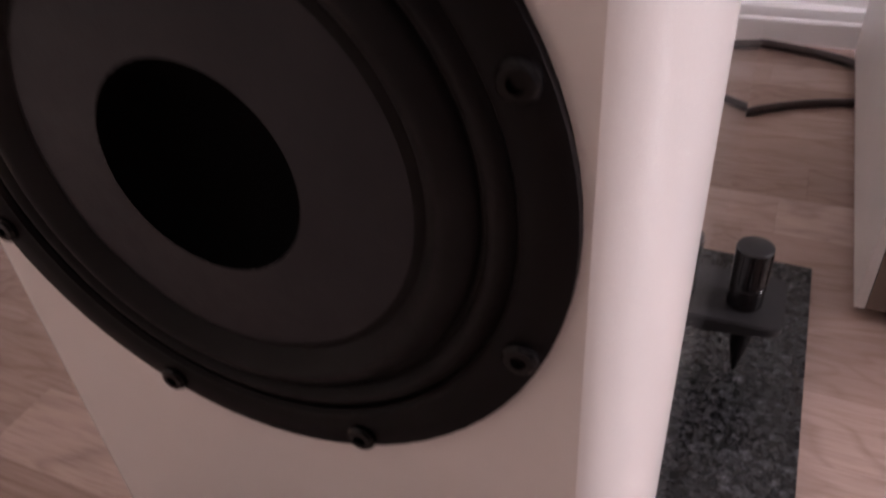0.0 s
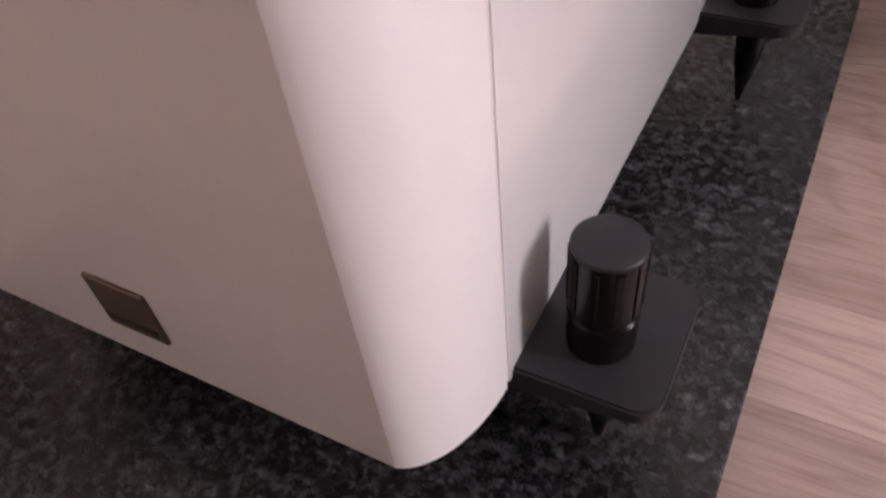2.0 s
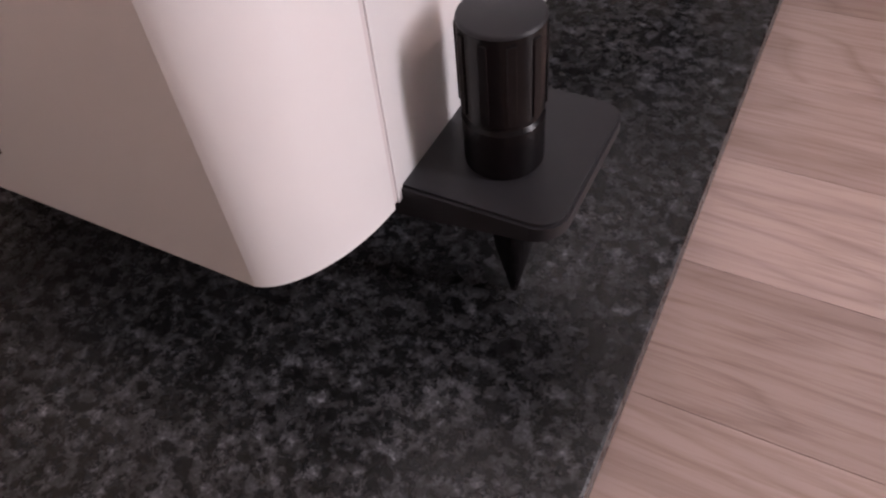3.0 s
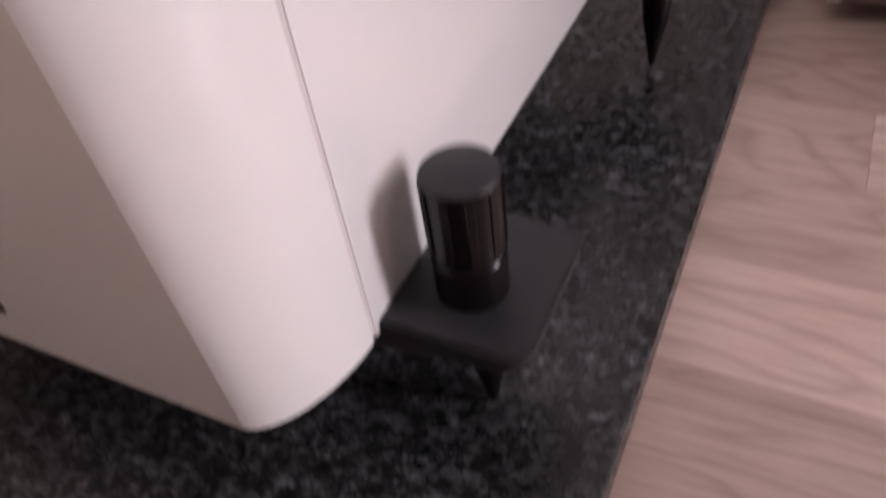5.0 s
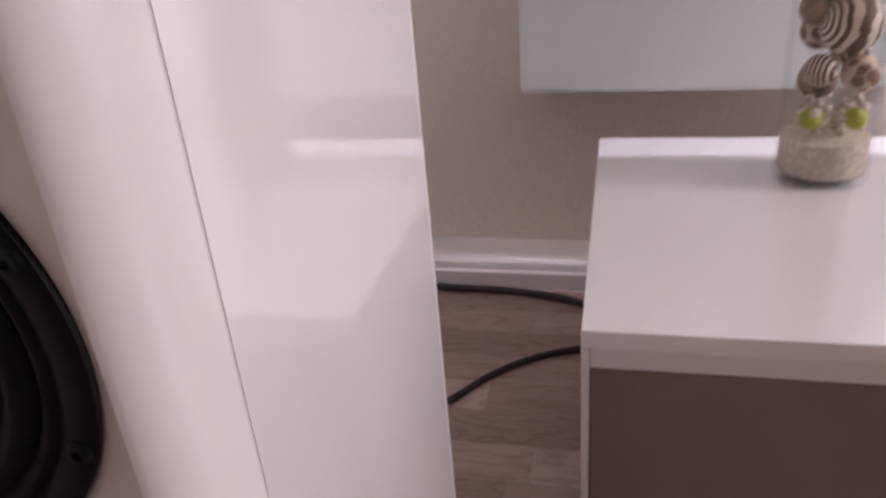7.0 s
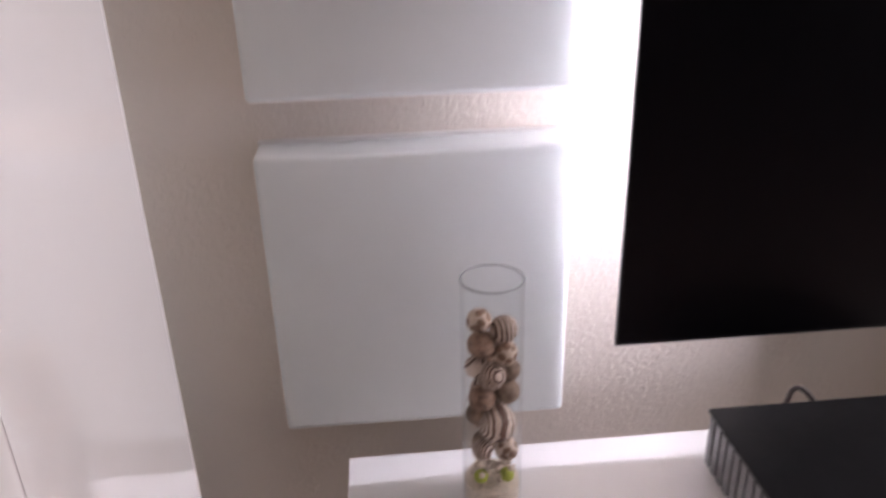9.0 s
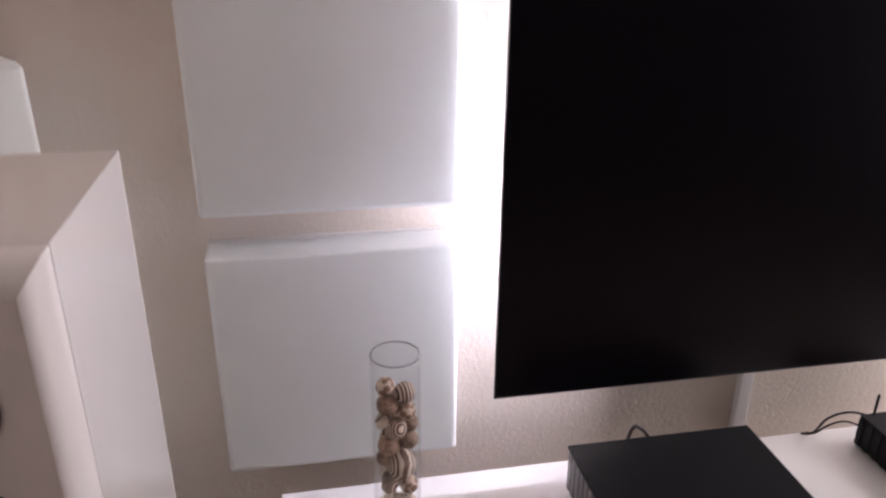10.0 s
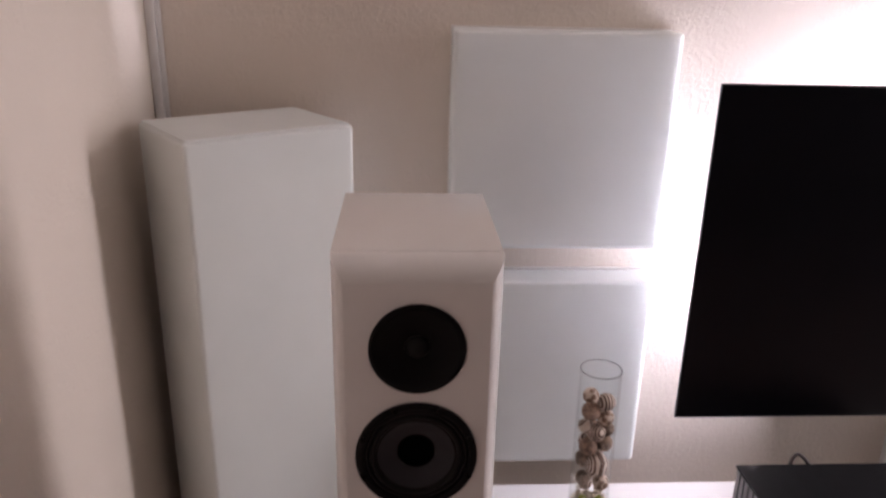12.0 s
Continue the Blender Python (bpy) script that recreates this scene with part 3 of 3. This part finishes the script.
tpart("panel", (TX0, TY + 0.0012, TZ0), (TX1, TY + 0.008, TZ1), 0.0006, M["tv_frame"], "thin black frame")
tpart("screen", (TX0 + 0.0035, TY, TZ0 + 0.006), (TX1 - 0.0035, TY + 0.003, TZ1 - 0.0035), 0.0004, M["screen"], "dark glossy screen")
tpart("rear_housing", (TX0 + 0.345, TY + 0.0082, TZ0 + 0.10), (TX1 - 0.345, TY + 0.049, TZ1 - 0.255), 0.004, M["tv_frame"], "black rear housing")
tpart("wall_mount", (1.2, TY + 0.0495, 0.75), (1.6, WALL_Y, 1.1), 0.002, M["tv_frame"], "black wall bracket")
LED_Y = TY + 0.014
tpart("led_strip", (TX0 + 0.3410, LED_Y, TZ0 + 0.16), (TX0 + 0.3440, LED_Y + 0.010, TZ1 - 0.265), 0, M["led"], "lit light strip")
tpart("led_strip", (TX0 + 0.360, LED_Y, TZ1 - 0.2545), (TX1 - 0.360, LED_Y + 0.010, TZ1 - 0.2515), 0, M["led"], "lit light strip")
tpart("led_strip", (TX1 - 0.3440, LED_Y, TZ0 + 0.36), (TX1 - 0.3410, LED_Y + 0.014, TZ1 - 0.265), 0, M["led"], "lit light strip")


# ---- wall absorbers ----
def absorber(x0, x1, z0, z1, y0, label):
    """A square foam block in stretched cloth on a thin white board."""
    ob = thing("acoustic_panel", ((x0 + x1) / 2, WALL_Y, z0), label, "acoustic panel", "wall absorbers")
    w, d, h = (x1 - x0) / 2, WALL_Y - y0, z1 - z0
    bm = bevelled((-w, -d, 0), (w, -0.0085, h), 0.012, 5)
    bmesh.ops.subdivide_edges(bm, edges=[e for e in bm.edges if e.calc_length() > 0.2], cuts=7, use_grid_fill=True)
    for v in bm.verts:
        swell = (1 - (v.co.x / w) ** 2) * (1 - (2 * v.co.z / h - 1) ** 2)
        if v.co.y < -d + 0.002:
            v.co.y -= 0.004 * swell - 0.0012 * noise.noise(v.co * 9 + Vector((z0, 0, 0)))
        elif abs(v.co.z - h) < 0.002:
            v.co.z -= 0.003 * (1 - (v.co.x / w) ** 2)
    part("cloth_block", bm, M["fabric"], ob, "", 40)
    part("back_board", bevelled((-w - 0.002, -0.008, -0.002), (w + 0.002, -0.0008, h + 0.002), 0.001, 1), M["skirting"], ob, "thin white back board")
    return ob


absorber(0.094, 0.613, 0.319, 0.848, 0.888, "square white cloth-covered acoustic panel low on wall")
absorber(0.096, 0.610, 0.934, 1.446, 0.881, "square white cloth-covered acoustic panel higher on wall")


# ---- corner column ----
def column():
    """A tall cloth-covered block set askew in the corner."""
    w, d, h = 0.365, 0.262, 1.257
    ob = thing("corner_absorber", (-0.420, 0.558, 0), "tall white cloth-covered absorber column askew in corner", "absorber column")
    ob.matrix_world = pose(-0.420, 0.558, 0, 0, 0, 35)
    bm = bevelled((0, 0, 0.012), (w, d, h - 0.004), 0.010, 4)
    bmesh.ops.subdivide_edges(bm, edges=[e for e in bm.edges if e.calc_length() > 0.2], cuts=9, use_grid_fill=True)
    for v in bm.verts:
        if v.co.y < 0.02:
            v.co.y += 0.0022 * noise.noise(Vector((v.co.x * 6, 3.3, v.co.z * 3)))
    part("cloth_cover", bm, M["fabric_trap"], ob, "", 40)
    part("top_cover", bevelled((0.006, 0.006, h - 0.006), (w - 0.006, d - 0.006, h), 0.0025, 2), M["fabric_trap"], ob, "flat cloth top")
    part("base_board", bevelled((0.006, 0.006, 0.0005), (w - 0.006, d - 0.006, 0.014), 0.001, 1), M["skirting"], ob, "white base board")
    return ob


column()


# ---- amplifier ----
AX0, AX1, AY0, AY1, AZ = 0.845, 1.288, 0.42, 0.775, LZ
amp = thing("amplifier", (AX0, AY1, AZ), "flat black hi-fi amplifier with grey side fins on lowboard", "amplifier")


def apart_(name, lo, hi, bw, mat, label=""):
    o = (AX0, AY1, AZ)
    return part(name, bevelled([lo[i] - o[i] for i in range(3)], [hi[i] - o[i] for i in range(3)], bw, 2), mat, amp, label)


apart_("case", (AX0 + 0.014, AY0, AZ + 0.008), (AX1 - 0.014, AY1, AZ + 0.112), 0.001, M["amp_top"], "black steel case")
apart_("lid", (AX0, AY0, AZ + 0.1125), (AX1, AY1, AZ + 0.119), 0.0012, M["amp_top"], "black textured lid")
for k in range(14):
    y = AY1 - 0.008 - k * 0.0245
    for x in (AX0 + 0.001, AX1 - 0.0135):
        apart_("fin", (x, y - 0.017, AZ + 0.009), (x + 0.0125, y, AZ + 0.110), 0.0012, M["amp_fin"], "grey cooling fin")
for x in (AX0 + 0.03, AX1 - 0.06):
    for y in (AY0 + 0.02, AY1 - 0.05):
        apart_("foot", (x, y, AZ + 0.0004), (x + 0.03, y + 0.03, AZ + 0.0078), 0.001, M["rubber"])


# ---- vase ----
VX, VY, VR, VH = 0.452, 0.727, 0.050, 0.4265
vase = thing("glass_vase", (VX, VY, LZ), "tall clear cylindrical glass vase on the lowboard", "vase")
glass_ob = part("glass_wall", lathe([(0, 0.0005), (VR - 0.002, 0.0005), (VR, 0.0025), (VR, VH - 0.001), (VR - 0.001, VH), (VR - 0.0025, VH), (VR - 0.0033, VH - 0.001), (VR - 0.0033, 0.013), (VR - 0.006, 0.010), (0, 0.010)], 72), M["glass"], vase, "clear glass cylinder")
glass_ob.visible_shadow = False
part("rim", lathe([(VR - 0.0034, VH - 0.0004), (VR - 0.0028, VH + 0.0012), (VR - 0.0016, VH + 0.0017), (VR - 0.0004, VH + 0.0012), (VR + 0.0001, VH - 0.0004)], 72), M["glass_rim"], vase, "rounded glass rim").visible_shadow = False
bm = lathe([(0, 0.0105), (VR - 0.0060, 0.0105), (VR - 0.0042, 0.0135), (VR - 0.0042, 0.050), (VR * 0.6, 0.055), (0, 0.052)], 40)
tagged(new("sand_fill", mesh_of("sand_fill", bm, M["sand"], 60)), "pale sand filling the bottom of the vase", "sand", kind="stuff").matrix_world = Matrix.Translation((VX, VY, LZ))


def ball(r, place, mat, label):
    bm = bmesh.new()
    bmesh.ops.create_icosphere(bm, subdivisions=3, radius=r)
    for v in bm.verts:
        v.co *= 1 + 0.035 * noise.noise(v.co * 110 + Vector(place) * 31)
    ob = solid("decorative_ball", bm, mat, label, "decorative ball", smooth=80)
    ob.matrix_world = pose(*place, random.uniform(0, 360), random.uniform(0, 360), random.uniform(0, 360))
    ob["group"] = "balls in the vase"
    return ob


LABELS = ["striped brown and cream ball inside the vase", "finely striped brown ball inside the vase", "ring-patterned cream ball inside the vase",
          "patched brown ball inside the vase", "woven brown ball inside the vase", "rough bark-brown ball inside the vase"]
SPOTS = [(-0.022, -0.014, 0.364, 3, 0.0195), (0.016, -0.016, 0.348, 0, 0.0215), (-0.019, -0.016, 0.323, 4, 0.0225), (0.017, -0.018, 0.307, 3, 0.0205),
         (-0.026, -0.008, 0.278, 2, 0.0185), (-0.004, -0.022, 0.268, 1, 0.0225), (0.026, -0.006, 0.268, 5, 0.0185), (0.023, -0.012, 0.232, 5, 0.0205), (-0.018, -0.016, 0.225, 4, 0.0225),
         (0.006, -0.014, 0.172, 2, 0.0310), (-0.027, -0.004, 0.186, 5, 0.0170), (-0.019, -0.021, 0.126, 1, 0.0175), (0.022, -0.016, 0.121, 3, 0.0200),
         (-0.010, 0.024, 0.105, 5, 0.021), (0.018, 0.022, 0.140, 0, 0.020), (-0.014, 0.022, 0.160, 3, 0.021), (0.016, 0.024, 0.195, 2, 0.020), (-0.012, 0.022, 0.215, 0, 0.021),
         (0.016, 0.020, 0.250, 5, 0.020), (-0.008, 0.022, 0.262, 4, 0.019), (0.004, 0.022, 0.300, 3, 0.021)]
for dx, dy, dz, k, r in SPOTS:
    ball(r, (VX + dx, VY + dy, LZ + dz), BALL_LOOKS[k], LABELS[k])
for dx, dy in ((-0.022, -0.026), (0.021, -0.027)):
    ob = ball(0.012, (VX + dx, VY + dy, LZ + 0.076), M["green"], "small lime green bead inside the vase")
bm = bmesh.new()
for k in range(60):
    a, rr = random.uniform(0, 6.283), random.uniform(0.012, 0.040)
    s = random.uniform(0.003, 0.0065)
    made = bmesh.ops.create_icosphere(bm, subdivisions=1, radius=s)["verts"]
    bmesh.ops.translate(bm, verts=made, vec=(VX + rr * math.cos(a), VY + rr * math.sin(a), LZ + random.uniform(0.052, 0.092)))
tagged(new("shell_bits", mesh_of("shell_bits", bm, M["pebble"], 60)), "pale shell bits on the sand in the vase", "shells", kind="stuff")


# ---- cables and duct ----
tube("speaker_cable", [(-0.35, 0.72, 0.006), (-0.12, 0.885, 0.006), (-0.011, 0.885, 0.007), (0.111, 0.878, 0.006), (0.193, 0.848, 0.006), (0.32, 0.75, 0.006)], 0.0055, M["cable"], "thick dark speaker cable lying on the floor", "cable")
tube("power_cable", [(-0.10, 0.45, 0.005), (0.032, 0.607, 0.005), (0.075, 0.663, 0.005), (0.129, 0.708, 0.005), (0.199, 0.738, 0.005), (0.30, 0.75, 0.005)], 0.0045, M["cable"], "dark thin cable curving over the floor", "cable")
pipe = thing("corner_duct", (WALL_X, WALL_Y, 0.066), "white plastic duct strip running up the room corner", "cable duct")
part("cover", bevelled((0.001, -0.016, 0), (0.022, -0.001, 2.43), 0.003, 2), M["plastic_white"], pipe)
part("edge_strip", bevelled((0.0225, -0.009, 0), (0.033, -0.001, 2.43), 0.002, 2), M["plastic_white"], pipe)
duct = thing("cable_duct", (1.41, WALL_Y, 0.2), "white plastic cable duct on the wall", "cable duct")
part("cover", bevelled((-0.024, -0.022, 0), (0.012, -0.001, 0.55), 0.003, 2), M["plastic_white"], duct)
part("edge_strip", bevelled((0.0135, -0.011, 0), (0.019, -0.001, 0.55), 0.002, 2), M["plastic_white"], duct)

RX0, RX1, RY0, RY1 = 1.615, 1.835, 0.52, 0.80
rec = thing("network_receiver", (RX0, RY1, LZ), "small black receiver box with ribbed sides on lowboard", "receiver")
part("case", bevelled((0.004, -0.28, 0.006), (0.216, 0, 0.086), 0.001, 2), M["amp_top"], rec)
part("lid", bevelled((0, -0.28, 0.0862), (0.22, 0, 0.090), 0.001, 2), M["amp_top"], rec)
for k in range(9):
    part("rib", bevelled((-0.0005, -0.018 - k * 0.03, 0.007), (0.0038, -0.001 - k * 0.03, 0.085), 0.0008, 1), M["amp_top"], rec)
for x in (0.02, 0.18):
    for y in (-0.26, -0.03):
        part("foot", bevelled((x, y, 0.0004), (x + 0.02, y + 0.02, 0.0058), 0.001, 1), M["rubber"], rec)
part("antenna", lathe([(0.0, 0.088), (0.0035, 0.088), (0.0032, 0.148), (0.0, 0.150)], 12, None, (0.033, -0.006, 0)), M["rubber"], rec, "short black stick antenna")
tube("receiver_cable", [(1.63, 0.803, 0.350), (1.60, 0.815, 0.352), (1.555, 0.83, 0.330), (1.525, 0.845, 0.275), (1.51, 0.858, 0.268)], 0.003, M["cable"], "thin black cable looping behind the receiver", "cable")
tube("receiver_cable", [(1.63, 0.803, 0.315), (1.59, 0.82, 0.322), (1.555, 0.83, 0.305), (1.535, 0.845, 0.275), (1.525, 0.86, 0.268)], 0.0026, M["cable"], "thin black cable looping behind the receiver", "cable")
tube("amplifier_cable", [(0.985, 0.776, 0.352), (0.998, 0.79, 0.376), (1.016, 0.80, 0.394), (1.034, 0.80, 0.386), (1.05, 0.79, 0.366), (1.056, 0.776, 0.350)], 0.0048, M["cable"], "stiff dark cable loop rising behind amplifier", "cable")


# ---- floor of oak strips ----
W_STRIP, Y_SEAM = 0.0598, 0.2355
floor = solid("floor", bevelled((WALL_X - 0.2, ROOM_Y - 0.2, -0.2), (ROOM_X + 0.2, WALL_Y + 0.2, -0.003), 0), M["oak_joint"], "oak strip laminate floor in warm brown tones", "floor", "structure")
rng = random.Random(5)
near, rest = [], []
row0 = int((ROOM_Y - Y_SEAM) / W_STRIP) - 1
row1 = int((WALL_Y - Y_SEAM) / W_STRIP) + 2
for row in range(row0, row1):
    y0 = Y_SEAM + row * W_STRIP
    x = WALL_X - rng.uniform(0, 0.4)
    if row == 5:
        x = 0.167 - 3 * 0.38
    while x < ROOM_X:
        length = 0.38 if row == 5 else rng.choice((0.30, 0.36, 0.42, 0.48))
        x0, x1 = max(x, WALL_X), min(x + length, ROOM_X)
        x += length
        a, b = max(y0, ROOM_Y), min(y0 + W_STRIP, WALL_Y)
        if x1 - x0 < 0.01 or b - a < 0.004:
            continue
        (near if -0.2 < b and x0 < 1.2 else rest).append((x0, x1, a, b))


def strip_mesh(bm, x0, x1, y0, y1):
    g, e = 0.00005, 0.00014
    low = [bm.verts.new(c) for c in ((x0 + g, y0 + g, -0.003), (x1 - g, y0 + g, -0.003), (x1 - g, y1 - g, -0.003), (x0 + g, y1 - g, -0.003))]
    mid = [bm.verts.new((v.co.x, v.co.y, -0.0003)) for v in low]
    top = [bm.verts.new(c) for c in ((x0 + e, y0 + e, 0), (x1 - e, y0 + e, 0), (x1 - e, y1 - e, 0), (x0 + e, y1 - e, 0))]
    for p, q in ((low, mid), (mid, top)):
        for k in range(4):
            bm.faces.new((p[k], p[(k + 1) % 4], q[(k + 1) % 4], q[k]))
    bm.faces.new(top)


for x0, x1, y0, y1 in near:
    bm = bmesh.new()
    strip_mesh(bm, x0, x1, y0, y1)
    part("strip", bm, M["oak"], floor, "", 0)
bm = bmesh.new()
for r in rest:
    strip_mesh(bm, *r)
tagged(part("strips", bm, M["oak"], floor, "", 0), kind="stuff")
